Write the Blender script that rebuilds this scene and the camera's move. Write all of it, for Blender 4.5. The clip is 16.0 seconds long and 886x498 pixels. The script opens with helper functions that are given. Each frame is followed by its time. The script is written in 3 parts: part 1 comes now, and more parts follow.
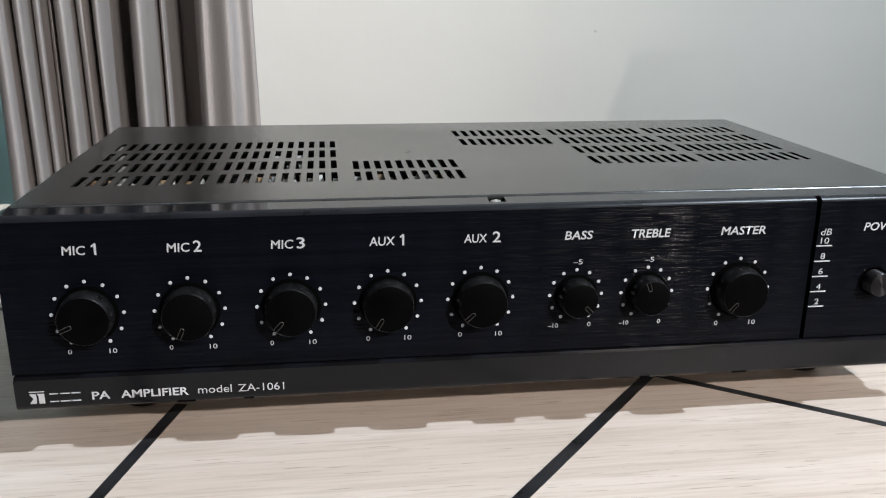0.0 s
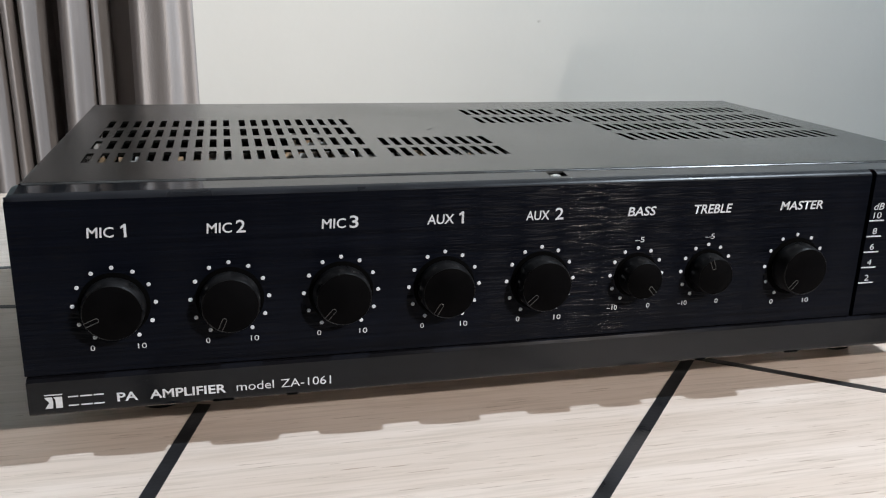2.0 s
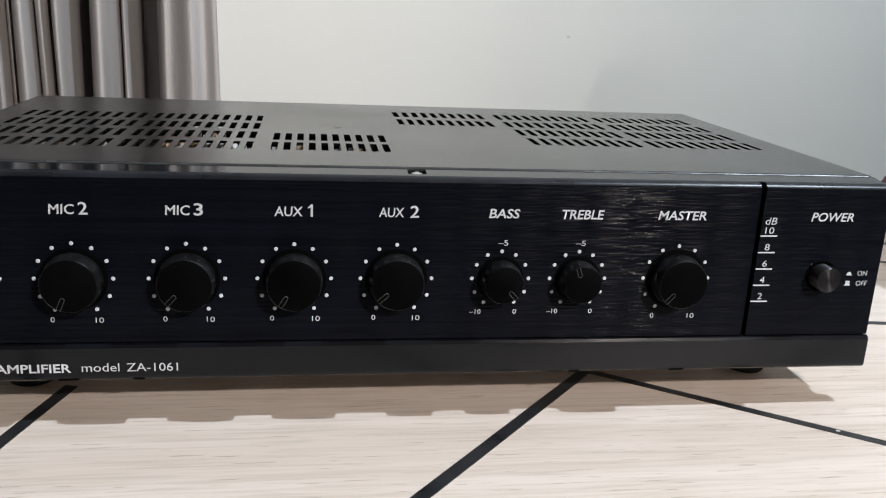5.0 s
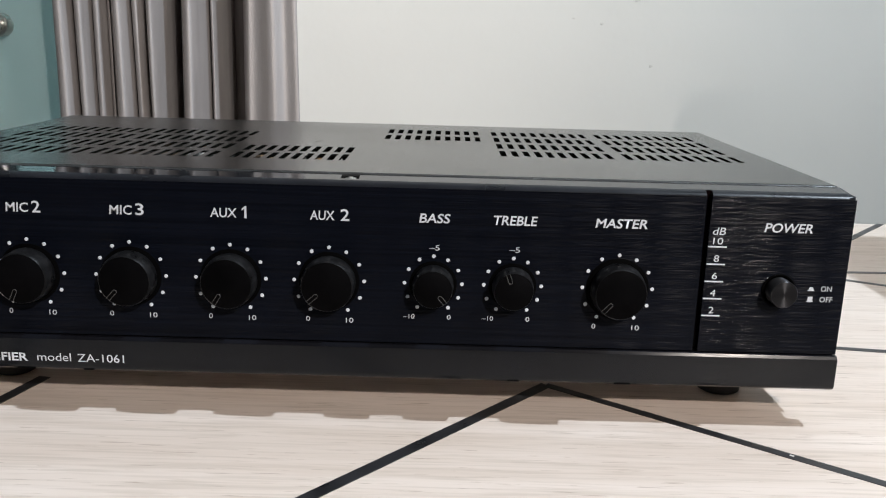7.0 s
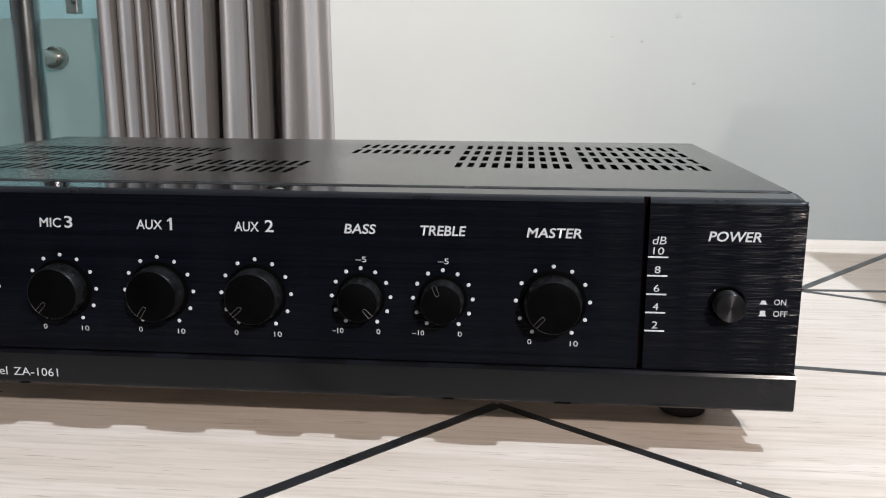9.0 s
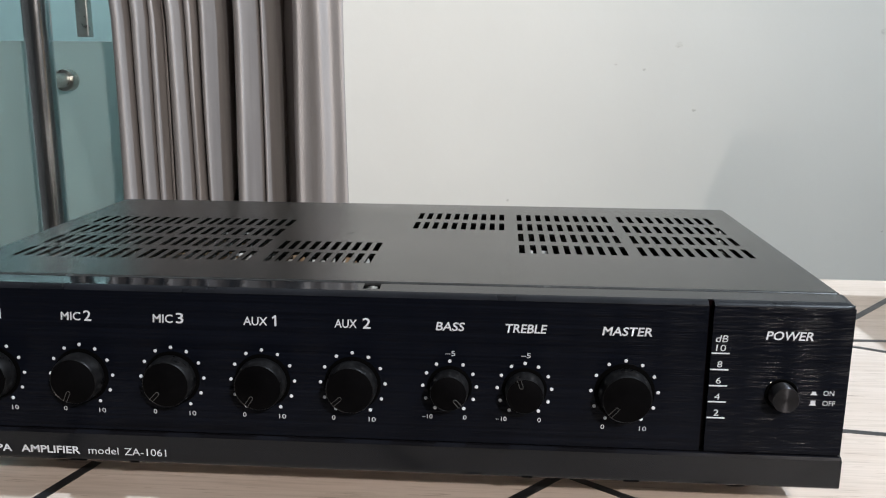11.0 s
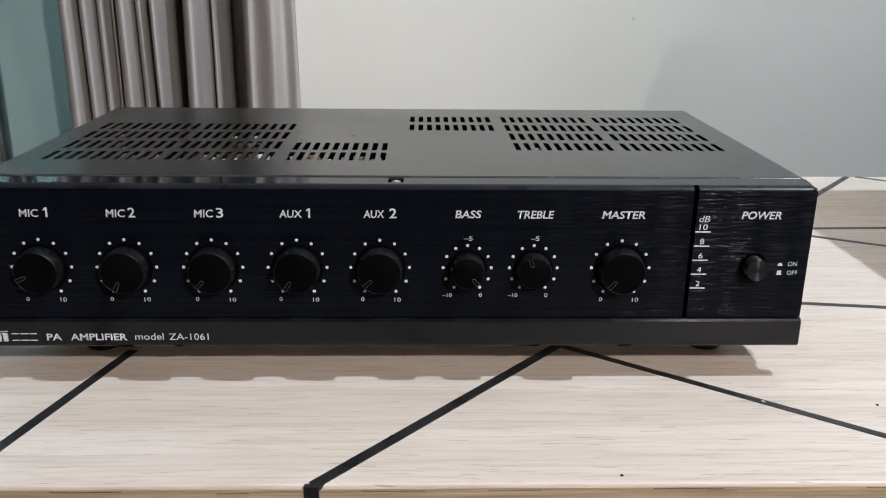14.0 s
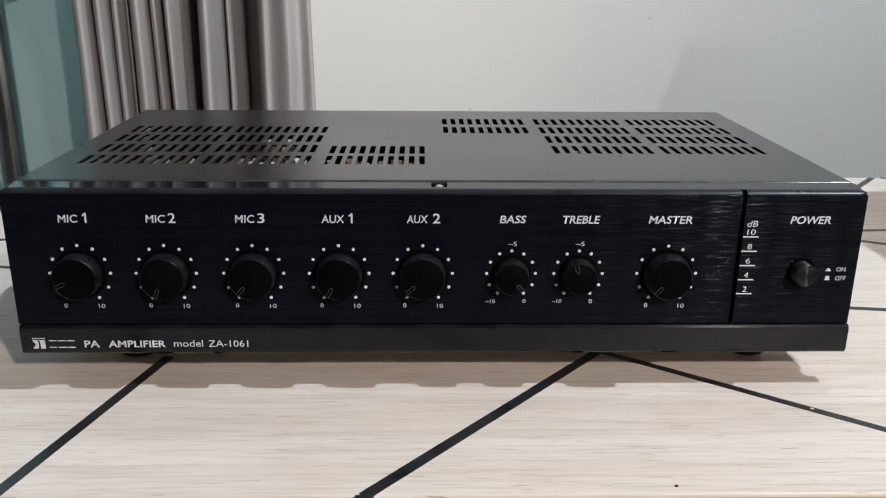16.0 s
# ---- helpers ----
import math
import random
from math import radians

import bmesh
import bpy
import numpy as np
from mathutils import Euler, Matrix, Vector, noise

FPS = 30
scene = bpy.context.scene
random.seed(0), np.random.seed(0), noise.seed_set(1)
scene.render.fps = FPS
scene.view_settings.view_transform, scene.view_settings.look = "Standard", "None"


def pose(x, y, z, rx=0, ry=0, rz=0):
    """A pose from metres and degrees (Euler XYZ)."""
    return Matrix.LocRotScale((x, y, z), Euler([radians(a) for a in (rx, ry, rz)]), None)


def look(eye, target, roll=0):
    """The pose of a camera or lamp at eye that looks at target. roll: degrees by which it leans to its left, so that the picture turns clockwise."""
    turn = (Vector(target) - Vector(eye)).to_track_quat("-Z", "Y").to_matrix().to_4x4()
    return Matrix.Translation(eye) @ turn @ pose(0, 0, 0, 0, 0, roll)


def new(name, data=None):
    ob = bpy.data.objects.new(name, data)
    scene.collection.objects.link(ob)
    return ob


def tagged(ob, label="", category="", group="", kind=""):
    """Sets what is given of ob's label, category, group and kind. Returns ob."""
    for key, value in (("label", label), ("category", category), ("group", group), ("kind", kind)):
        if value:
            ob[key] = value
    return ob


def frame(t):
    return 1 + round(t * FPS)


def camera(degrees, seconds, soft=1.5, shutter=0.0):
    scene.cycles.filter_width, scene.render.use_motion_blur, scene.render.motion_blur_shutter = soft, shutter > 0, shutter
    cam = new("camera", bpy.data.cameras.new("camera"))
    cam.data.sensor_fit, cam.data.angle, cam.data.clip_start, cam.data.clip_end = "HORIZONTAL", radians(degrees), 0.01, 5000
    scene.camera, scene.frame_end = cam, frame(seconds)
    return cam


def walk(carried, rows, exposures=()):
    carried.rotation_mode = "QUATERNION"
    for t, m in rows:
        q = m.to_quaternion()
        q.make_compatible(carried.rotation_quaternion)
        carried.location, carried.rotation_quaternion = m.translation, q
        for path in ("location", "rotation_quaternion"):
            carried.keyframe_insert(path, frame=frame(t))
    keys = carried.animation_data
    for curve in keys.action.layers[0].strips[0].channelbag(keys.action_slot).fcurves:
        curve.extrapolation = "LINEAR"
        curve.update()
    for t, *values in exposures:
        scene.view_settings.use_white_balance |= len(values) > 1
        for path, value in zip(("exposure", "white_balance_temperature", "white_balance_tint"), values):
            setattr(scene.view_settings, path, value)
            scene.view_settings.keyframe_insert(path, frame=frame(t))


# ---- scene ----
cam = camera(54.2, 16.0, soft=1.15)
PATH = [
    (0, (-0.0743, -0.3578, 0.1953), (0.1845, 1.5366, -0.3915), 0.45),
    (0.5, (-0.0896, -0.3487, 0.1909), (0.2538, 1.5325, -0.3949), 0.73),
    (1, (-0.0982, -0.3422, 0.1869), (0.2840, 1.5321, -0.3968), 0.74),
    (1.5, (-0.1167, -0.3343, 0.1861), (0.2947, 1.5315, -0.4053), 0.89),
    (2, (-0.1333, -0.3222, 0.1785), (0.3418, 1.5298, -0.4083), 1.56),
    (2.5, (-0.1277, -0.3133, 0.1738), (0.3736, 1.5325, -0.4110), 1.64),
    (3, (-0.1127, -0.3197, 0.1771), (0.3901, 1.5255, -0.4080), 1.58),
    (3.5, (-0.1029, -0.3255, 0.1772), (0.3663, 1.5283, -0.4085), 1.72),
    (4, (-0.0883, -0.3329, 0.1778), (0.3141, 1.5406, -0.3950), 1.97),
    (4.5, (-0.0685, -0.3363, 0.1776), (0.2943, 1.5465, -0.3911), 2.49),
    (5, (-0.0431, -0.3378, 0.1721), (0.2583, 1.5604, -0.3813), 2.75),
    (7.5, (0.0583, -0.3515, 0.1617), (-0.0084, 1.5938, -0.2979), 1.13),
    (8, (0.0769, -0.3509, 0.1612), (-0.0504, 1.5947, -0.2845), 0.73),
    (8.5, (0.0870, -0.3481, 0.1615), (-0.0781, 1.5953, -0.2813), 0.41),
    (9, (0.0999, -0.3361, 0.1538), (-0.0801, 1.6111, -0.2657), 0.19),
    (9.5, (0.1021, -0.3303, 0.1617), (-0.0872, 1.6191, -0.2433), 0.11),
    (10, (0.0962, -0.3277, 0.1753), (-0.1006, 1.6200, -0.2343), 0.09),
    (10.2, (0.0874, -0.3312, 0.1818), (-0.1044, 1.6156, -0.2343), 0.07),
    (12.3, (0.0187, -0.4465, 0.2278), (0.0239, 1.4921, -0.2639), 1.20),
    (12.5, (0.0132, -0.4556, 0.2286), (0.0342, 1.4781, -0.2820), 1.21),
    (13, (0.0093, -0.4558, 0.2311), (0.0704, 1.4528, -0.3636), 1.38),
    (13.5, (0.0145, -0.4344, 0.2226), (0.0700, 1.4711, -0.3823), 0.91),
    (14, (0.0118, -0.4107, 0.2068), (0.0641, 1.4873, -0.4217), 0.61),
    (14.5, (0.0057, -0.3912, 0.1959), (0.0650, 1.5069, -0.4315), 0.57),
    (15, (0.0016, -0.3836, 0.1952), (0.0507, 1.5117, -0.4415), 0.47),
    (15.5, (-0.0014, -0.3975, 0.2038), (0.0451, 1.4961, -0.4383), 0.49),
    (16, (-0.0088, -0.4032, 0.2078), (0.0397, 1.4940, -0.4234), 0.51),
]
walk(cam, [(t, look(eye, target, roll)) for t, eye, target, roll in PATH],
     exposures=[(0, 0.01), (5, 0.02), (7.5, 0.01), (9.5, 0.01), (12.5, -0.06), (14, -0.16), (16, -0.15)])

# ---- light: ceiling lamps of the room, an added lamp beyond the glass door ----
world = bpy.data.worlds.new("world")
scene.world = world
world.use_nodes = True
world.node_tree.nodes["Background"].inputs[0].default_value = (0.60, 0.72, 0.80, 1)
world.node_tree.nodes["Background"].inputs[1].default_value = 0.25
CEIL = 2.40
# one cool lamp in the ceiling, one warm lamp hung lower behind the viewer, one unseen spot added to warm the wall
LAMPS = [("ceiling_lamp", (1.42, -0.23, CEIL - 0.03), (-1.5, 0.2, 0.3), 77.0, 0.035, (0.765, 0.885, 1.0)),
         ("pendant_lamp", (0.72, -1.34, 0.96), (0.1, 0.3, 0.1), 26.0, 0.060, (1.0, 0.90, 0.83))]
for name, eye, target, watts, size, col in LAMPS:
    lamp = bpy.data.lights.new(name + "_light", "AREA")
    lamp.shape, lamp.size, lamp.energy, lamp.color = "DISK", size, watts, col
    new(name + "_light", lamp).matrix_basis = look(eye, target)
wash = bpy.data.lights.new("spot_lamp_light", "SPOT")
wash.energy, wash.color, wash.spot_size, wash.spot_blend, wash.shadow_soft_size = 120.0, (1.0, 0.95, 0.86), radians(46), 1.0, 0.04
SPOT_EYE, SPOT_AIM = (0.40, -0.25, CEIL - 0.06), (0.17, 0.99, 0.34)
new("spot_lamp_light", wash).matrix_basis = look(SPOT_EYE, SPOT_AIM)


# ---- helpers ----
def part(name, bm, material, parent=None, label="", smooth=False):
    me = bpy.data.meshes.new(name)
    bm.normal_update()
    bm.to_mesh(me)
    bm.free()
    if smooth:
        me.shade_smooth()
        me.set_sharp_from_angle(angle=radians(38))
    me.materials.append(material)
    ob = new(name, me)
    ob.parent = parent
    if label:
        ob["label"] = label
    return ob


def empty(name, x=0.0, y=0.0, z=0.0):
    ob = new(name)
    ob.location = (x, y, z)
    ob.empty_display_size = 0.05
    return ob


def box(x0, x1, y0, y1, z0, z1, bevel=0.0, seg=2, bm=None):
    own = bm is None
    bm = bm or bmesh.new()
    m = Matrix.LocRotScale(((x0 + x1) / 2, (y0 + y1) / 2, (z0 + z1) / 2), None, (x1 - x0, y1 - y0, z1 - z0))
    r = bmesh.ops.create_cube(bm, size=1, matrix=m)
    if bevel and own:
        bmesh.ops.bevel(bm, geom=bm.edges[:], offset=bevel, segments=seg, profile=0.5, affect="EDGES")
    return bm


def turned(profile, n=48, axis="y", knurl=0.0):
    """A turned body from (radius, along) pairs, closed at both ends by its first and last ring."""
    bm = bmesh.new()
    rings = []
    for r, a in profile:
        ring = []
        for i in range(n):
            rr = r - (knurl if (i % 2 and knurl) else 0)
            c, s = rr * math.cos(2 * math.pi * i / n), rr * math.sin(2 * math.pi * i / n)
            ring.append(bm.verts.new({"y": (c, a, s), "z": (c, s, a), "x": (a, c, s)}[axis]))
        rings.append(ring)
    for p, q in zip(rings, rings[1:]):
        for i in range(n):
            bm.faces.new((p[i], p[(i + 1) % n], q[(i + 1) % n], q[i]))
    bm.faces.new(rings[0])
    bm.faces.new(rings[-1])
    bmesh.ops.recalc_face_normals(bm, faces=bm.faces[:])
    return bm


def tube(points, radius, n=10):
    """A round cord through the points."""
    bm = bmesh.new()
    pts = [Vector(p) for p in points]
    rings = []
    side = Vector((0, 0, 1))
    for i, p in enumerate(pts):
        d = (pts[min(i + 1, len(pts) - 1)] - pts[max(i - 1, 0)]).normalized()
        a = d.cross(side)
        a = a.normalized() if a.length > 1e-4 else Vector((1, 0, 0))
        b = d.cross(a).normalized()
        rings.append([bm.verts.new(p + radius * (math.cos(2 * math.pi * k / n) * a + math.sin(2 * math.pi * k / n) * b)) for k in range(n)])
    for p, q in zip(rings, rings[1:]):
        for k in range(n):
            bm.faces.new((p[k], p[(k + 1) % n], q[(k + 1) % n], q[k]))
    bm.faces.new(rings[0])
    bm.faces.new(rings[-1])
    bmesh.ops.recalc_face_normals(bm, faces=bm.faces[:])
    return bm


# ---- materials ----
def mat(name, color, rough=0.5, metal=0.0, noise_amount=0.0, noise_scale=(20, 20, 20), bump=0.0, bump_scale=(200, 200, 200), rough_var=0.0, spec=0.5, coat=0.0):
    m = bpy.data.materials.new(name)
    m.use_nodes = True
    nt = m.node_tree
    b = nt.nodes["Principled BSDF"]
    b.inputs["Base Color"].default_value = (*color, 1)
    b.inputs["Roughness"].default_value = rough
    b.inputs["Metallic"].default_value = metal
    b.inputs["Specular IOR Level"].default_value = spec
    b.inputs["Coat Weight"].default_value = coat
    tc = nt.nodes.new("ShaderNodeTexCoord")

    def noise_at(scale, detail=4.0):
        mp = nt.nodes.new("ShaderNodeMapping")
        mp.inputs["Scale"].default_value = scale
        nz = nt.nodes.new("ShaderNodeTexNoise")
        nz.inputs["Scale"].default_value = 1.0
        nz.inputs["Detail"].default_value = detail
        nt.links.new(tc.outputs["Object"], mp.inputs["Vector"])
        nt.links.new(mp.outputs["Vector"], nz.inputs["Vector"])
        return nz.outputs["Fac"]

    if noise_amount or rough_var:
        n = noise_at(noise_scale)
        if noise_amount:
            r = nt.nodes.new("ShaderNodeMapRange")
            r.inputs["From Min"].default_value, r.inputs["From Max"].default_value = 0.3, 0.7
            r.inputs["To Min"].default_value, r.inputs["To Max"].default_value = 1 - noise_amount, 1 + noise_amount
            nt.links.new(n, r.inputs["Value"])
            mx = nt.nodes.new("ShaderNodeMix")
            mx.data_type, mx.blend_type = "RGBA", "MULTIPLY"
            mx.inputs["Factor"].default_value = 1.0
            mx.inputs["A"].default_value = (*color, 1)
            nt.links.new(r.outputs["Result"], mx.inputs["B"])
            nt.links.new(mx.outputs["Result"], b.inputs["Base Color"])
        if rough_var:
            r2 = nt.nodes.new("ShaderNodeMapRange")
            r2.inputs["From Min"].default_value, r2.inputs["From Max"].default_value = 0.3, 0.7
            r2.inputs["To Min"].default_value, r2.inputs["To Max"].default_value = max(0.02, rough - rough_var), rough + rough_var
            nt.links.new(n, r2.inputs["Value"])
            nt.links.new(r2.outputs["Result"], b.inputs["Roughness"])
    if bump:
        bp = nt.nodes.new("ShaderNodeBump")
        bp.inputs["Strength"].default_value = bump
        bp.inputs["Distance"].default_value = 0.001
        nt.links.new(noise_at(bump_scale, 1.5), bp.inputs["Height"])
        nt.links.new(bp.outputs["Normal"], b.inputs["Normal"])
    return m


def brushed(name, color, rough, spread, spec, haze, haze_rough, lined):
    """Black brushed and lacquered sheet: fine lines along the width spread its gloss up and down, under a faint hazy lacquer."""
    m = mat(name, color, rough, 0.0, 0.35, (6, 6, 900), 0.0, (1, 1, 1), 0.0, spec)
    nt = m.node_tree
    b = nt.nodes["Principled BSDF"]
    b.inputs["Coat Weight"].default_value = haze
    b.inputs["Coat Roughness"].default_value = haze_rough
    tc = nt.nodes.new("ShaderNodeTexCoord")

    def lines(scale, detail):
        mp = nt.nodes.new("ShaderNodeMapping")
        mp.inputs["Scale"].default_value = scale
        nz = nt.nodes.new("ShaderNodeTexNoise")
        nz.inputs["Scale"].default_value, nz.inputs["Detail"].default_value = 1.0, detail
        nt.links.new(tc.outputs["Object"], mp.inputs["Vector"])
        nt.links.new(mp.outputs["Vector"], nz.inputs["Vector"])
        return nz.outputs["Fac"]

    tip = nt.nodes.new("ShaderNodeMapRange")
    tip.clamp = False
    tip.inputs["To Min"].default_value, tip.inputs["To Max"].default_value = -spread, spread
    up = nt.nodes.new("ShaderNodeCombineXYZ")
    geo = nt.nodes.new("ShaderNodeNewGeometry")
    add = nt.nodes.new("ShaderNodeVectorMath")
    add.operation = "ADD"
    unit = nt.nodes.new("ShaderNodeVectorMath")
    unit.operation = "NORMALIZE"
    nt.links.new(lines((55, 55, 13000), 2.0), tip.inputs["Value"])
    nt.links.new(tip.outputs["Result"], up.inputs["Z"])
    nt.links.new(geo.outputs["Normal"], add.inputs[0])
    nt.links.new(up.outputs["Vector"], add.inputs[1])
    nt.links.new(add.outputs["Vector"], unit.inputs[0])
    nt.links.new(unit.outputs["Vector"], b.inputs["Normal"])
    if lined:
        nt.links.new(unit.outputs["Vector"], b.inputs["Coat Normal"])
    # bundles of lines take the gloss unevenly
    gloss = nt.nodes.new("ShaderNodeMapRange")
    gloss.inputs["From Min"].default_value, gloss.inputs["From Max"].default_value = 0.35, 0.68
    gloss.inputs["To Min"].default_value, gloss.inputs["To Max"].default_value = spec * 0.6, spec * 1.5
    nt.links.new(lines((9, 9, 420), 4.0), gloss.inputs["Value"])
    nt.links.new(gloss.outputs["Result"], b.inputs["Specular IOR Level"])
    return m


M_PANEL = brushed("black_brushed_panel", (0.0034, 0.0045, 0.0082), 0.125, 1.35, 0.034, 0.105, 0.32, True)
M_STRIP = brushed("black_satin_strip", (0.0036, 0.0048, 0.0072), 0.17, 1.1, 0.030, 0.52, 0.20, False)
M_STRIPEDGE = mat("black_satin_edge", (0.0075, 0.0082, 0.0112), 0.14, 0, 0.3, (15, 15, 60), 0.04, (60, 300, 300), 0.03, 0.22)
M_BEZEL = mat("black_gloss_bezel", (0.009, 0.010, 0.012), 0.06, 0, 0.3, (20, 20, 20), 0.015, (300, 300, 300), 0.03, 0.42)
M_CHAMFER = mat("black_chamfer", (0.010, 0.011, 0.014), 0.30, 0, 0.4, (30, 30, 30), 0.03, (300, 300, 300), 0.06, 0.20)
M_LIP = mat("lighter_black_lip", (0.05, 0.052, 0.053), 0.20, 0.4, 0.3, (60, 20, 20), 0.05, (300, 300, 300), 0.08, 0.6)
M_COVER = mat("black_powder_coated_steel", (0.0065, 0.0072, 0.0068), 0.19, 0, 0.25, (9, 9, 9), 0.12, (1500, 1500, 1500), 0.05, 0.34)
M_KNOB = mat("black_knob_plastic", (0.0065, 0.0066, 0.0072), 0.36, 0, 0.4, (160, 160, 160), 0.1, (1500, 1500, 1500), 0.12, 0.30)
M_KNOBFACE = mat("black_knob_face", (0.0022, 0.0022, 0.0026), 0.55, 0, 0.3, (60, 60, 60), 0.05, (1500, 1500, 1500), 0.1, 0.025)
M_MARK = mat("groove_edge_grey", (0.065, 0.065, 0.065), 0.35)
M_INK = mat("white_screen_print", (0.66, 0.70, 0.76), 0.55, 0, 0.10, (400, 400, 400))
M_RUBBER = mat("black_rubber", (0.012, 0.012, 0.012), 0.8, 0, 0.2, (100, 100, 100))
M_DARK = mat("black_gap", (0.0012, 0.0012, 0.0013), 0.7, spec=0.02)
M_SMOKE = mat("smoked_red_plastic", (0.0040, 0.0018, 0.0022), 0.3, spec=0.06)
M_STEEL = mat("zinc_steel", (0.55, 0.55, 0.53), 0.32, 1.0, 0.15, (60, 60, 60), 0.05, (400, 400, 400), 0.08)
M_CHROME = mat("polished_chrome", (0.70, 0.72, 0.74), 0.20, 1.0, 0.1, (10, 10, 10), 0.0, (1, 1, 1), 0.03)
M_BOARD = mat("circuit_board_brown", (0.16, 0.10, 0.05), 0.6, 0, 0.4, (150, 150, 150))
M_CAP = mat("capacitor_sleeve", (0.01, 0.012, 0.03), 0.35)
M_ALU = mat("aluminium_heatsink", (0.35, 0.35, 0.34), 0.45, 1.0, 0.2, (40, 40, 40))
M_TIN = mat("tinned_parts", (0.32, 0.32, 0.31), 0.5, 0, 0.3, (200, 200, 200))
M_COIL = mat("yellow_tape", (0.42, 0.26, 0.12), 0.4, 0, 0.2, (100, 100, 100))
M_BUTTON = mat("button_turned_face", (0.065, 0.065, 0.07), 0.30, 0.85)
tan = M_BUTTON.node_tree.nodes.new("ShaderNodeTangent")
tan.direction_type, tan.axis = "RADIAL", "Y"
M_BUTTON.node_tree.nodes["Principled BSDF"].inputs["Anisotropic"].default_value = 0.9
M_BUTTON.node_tree.nodes["Principled BSDF"].inputs["Anisotropic Rotation"].default_value = 0.25
M_BUTTON.node_tree.links.new(tan.outputs["Tangent"], M_BUTTON.node_tree.nodes["Principled BSDF"].inputs["Tangent"])
M_RED = mat("red_cord", (0.060, 0.007, 0.006), 0.5, 0, 0.25, (80, 80, 80), spec=0.25)
M_BLACKCORD = mat("black_cord", (0.006, 0.005, 0.005), 0.5, 0, 0.25, (80, 80, 80), spec=0.2)
M_INLAY = mat("black_inlay", (0.018, 0.018, 0.020), 0.36, 0, 0.35, (60, 60, 60), 0.1, (600, 600, 600), 0.1)
M_WALL = mat("cream_painted_plaster", (0.74, 0.735, 0.705), 0.7, 0, 0.03, (3, 3, 3), 0.25, (60, 60, 60))
M_WALLPLAIN = mat("plain_painted_plaster", (0.70, 0.70, 0.68), 0.8, 0, 0.03, (3, 3, 3))
M_CEILING = mat("white_ceiling_paint", (0.80, 0.80, 0.79), 0.8, 0, 0.03, (3, 3, 3))
M_FLOOR = mat("dark_floor_tile", (0.07, 0.06, 0.05), 0.45, 0, 0.06, (4, 4, 4))
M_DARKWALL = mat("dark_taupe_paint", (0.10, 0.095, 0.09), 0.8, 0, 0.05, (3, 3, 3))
M_EDGE = mat("raw_brown_board_edge", (0.50, 0.385, 0.27), 0.7, 0, 0.30, (14, 14, 700), 0.3, (60, 300, 900))
M_CRACK = mat("dark_split_wood", (0.19, 0.135, 0.09), 0.8, 0, 0.3, (200, 200, 200))
M_SPOTPALE = mat("pale_wall_stain", (0.69, 0.685, 0.65), 0.8, 0, 0.1, (300, 300, 300))
M_SPOT = mat("grey_wall_stain", (0.62, 0.61, 0.58), 0.8, 0, 0.2, (300, 300, 300))


def wood():
    m = bpy.data.materials.new("pale_wood_laminate")
    m.use_nodes = True
    nt = m.node_tree
    b = nt.nodes["Principled BSDF"]
    tc = nt.nodes.new("ShaderNodeTexCoord")

    def layer(scale, detail, dist=0.0):
        mp = nt.nodes.new("ShaderNodeMapping")
        mp.inputs["Scale"].default_value = scale
        nz = nt.nodes.new("ShaderNodeTexNoise")
        nz.inputs["Scale"].default_value = 1.0
        nz.inputs["Detail"].default_value = detail
        nz.inputs["Distortion"].default_value = dist
        nt.links.new(tc.outputs["Object"], mp.inputs["Vector"])
        nt.links.new(mp.outputs["Vector"], nz.inputs["Vector"])
        return nz.outputs["Fac"]

    def ramp(src, stops):
        r = nt.nodes.new("ShaderNodeValToRGB")
        r.color_ramp.elements[0].position, r.color_ramp.elements[0].color = stops[0][0], (*stops[0][1], 1)
        r.color_ramp.elements[1].position, r.color_ramp.elements[1].color = stops[-1][0], (*stops[-1][1], 1)
        nt.links.new(src, r.inputs["Fac"])
        return r.outputs["Color"]

    def mult(a, bb, f):
        mx = nt.nodes.new("ShaderNodeMix")
        mx.data_type, mx.blend_type = "RGBA", "MULTIPLY"
        mx.inputs["Factor"].default_value = f
        nt.links.new(a, mx.inputs["A"])
        nt.links.new(bb, mx.inputs["B"])
        return mx.outputs["Result"]

    broad = ramp(layer((2.4, 60, 1), 6, 1.2), [(0.34, (0.665, 0.574, 0.508)), (0.68, (0.740, 0.655, 0.595))])
    fine = ramp(layer((22, 520, 1), 8, 0.6), [(0.34, (0.80, 0.785, 0.76)), (0.54, (1, 1, 1))])
    fleck = ramp(layer((48, 1000, 1), 4), [(0.315, (0.56, 0.50, 0.44)), (0.355, (1, 1, 1))])
    wide = ramp(layer((4, 14, 1), 5, 0.8), [(0.35, (0.89, 0.865, 0.84)), (0.62, (1, 1, 1))])
    nt.links.new(mult(mult(mult(broad, fine, 0.7), fleck, 0.75), wide, 0.9), b.inputs["Base Color"])
    b.inputs["Roughness"].default_value = 0.42
    b.inputs["Specular IOR Level"].default_value = 0.35
    bp = nt.nodes.new("ShaderNodeBump")
    bp.inputs["Strength"].default_value = 0.10
    bp.inputs["Distance"].default_value = 0.0006
    nt.links.new(layer((14, 520, 1), 8, 0.2), bp.inputs["Height"])
    nt.links.new(bp.outputs["Normal"], b.inputs["Normal"])
    return m


M_WOOD = wood()


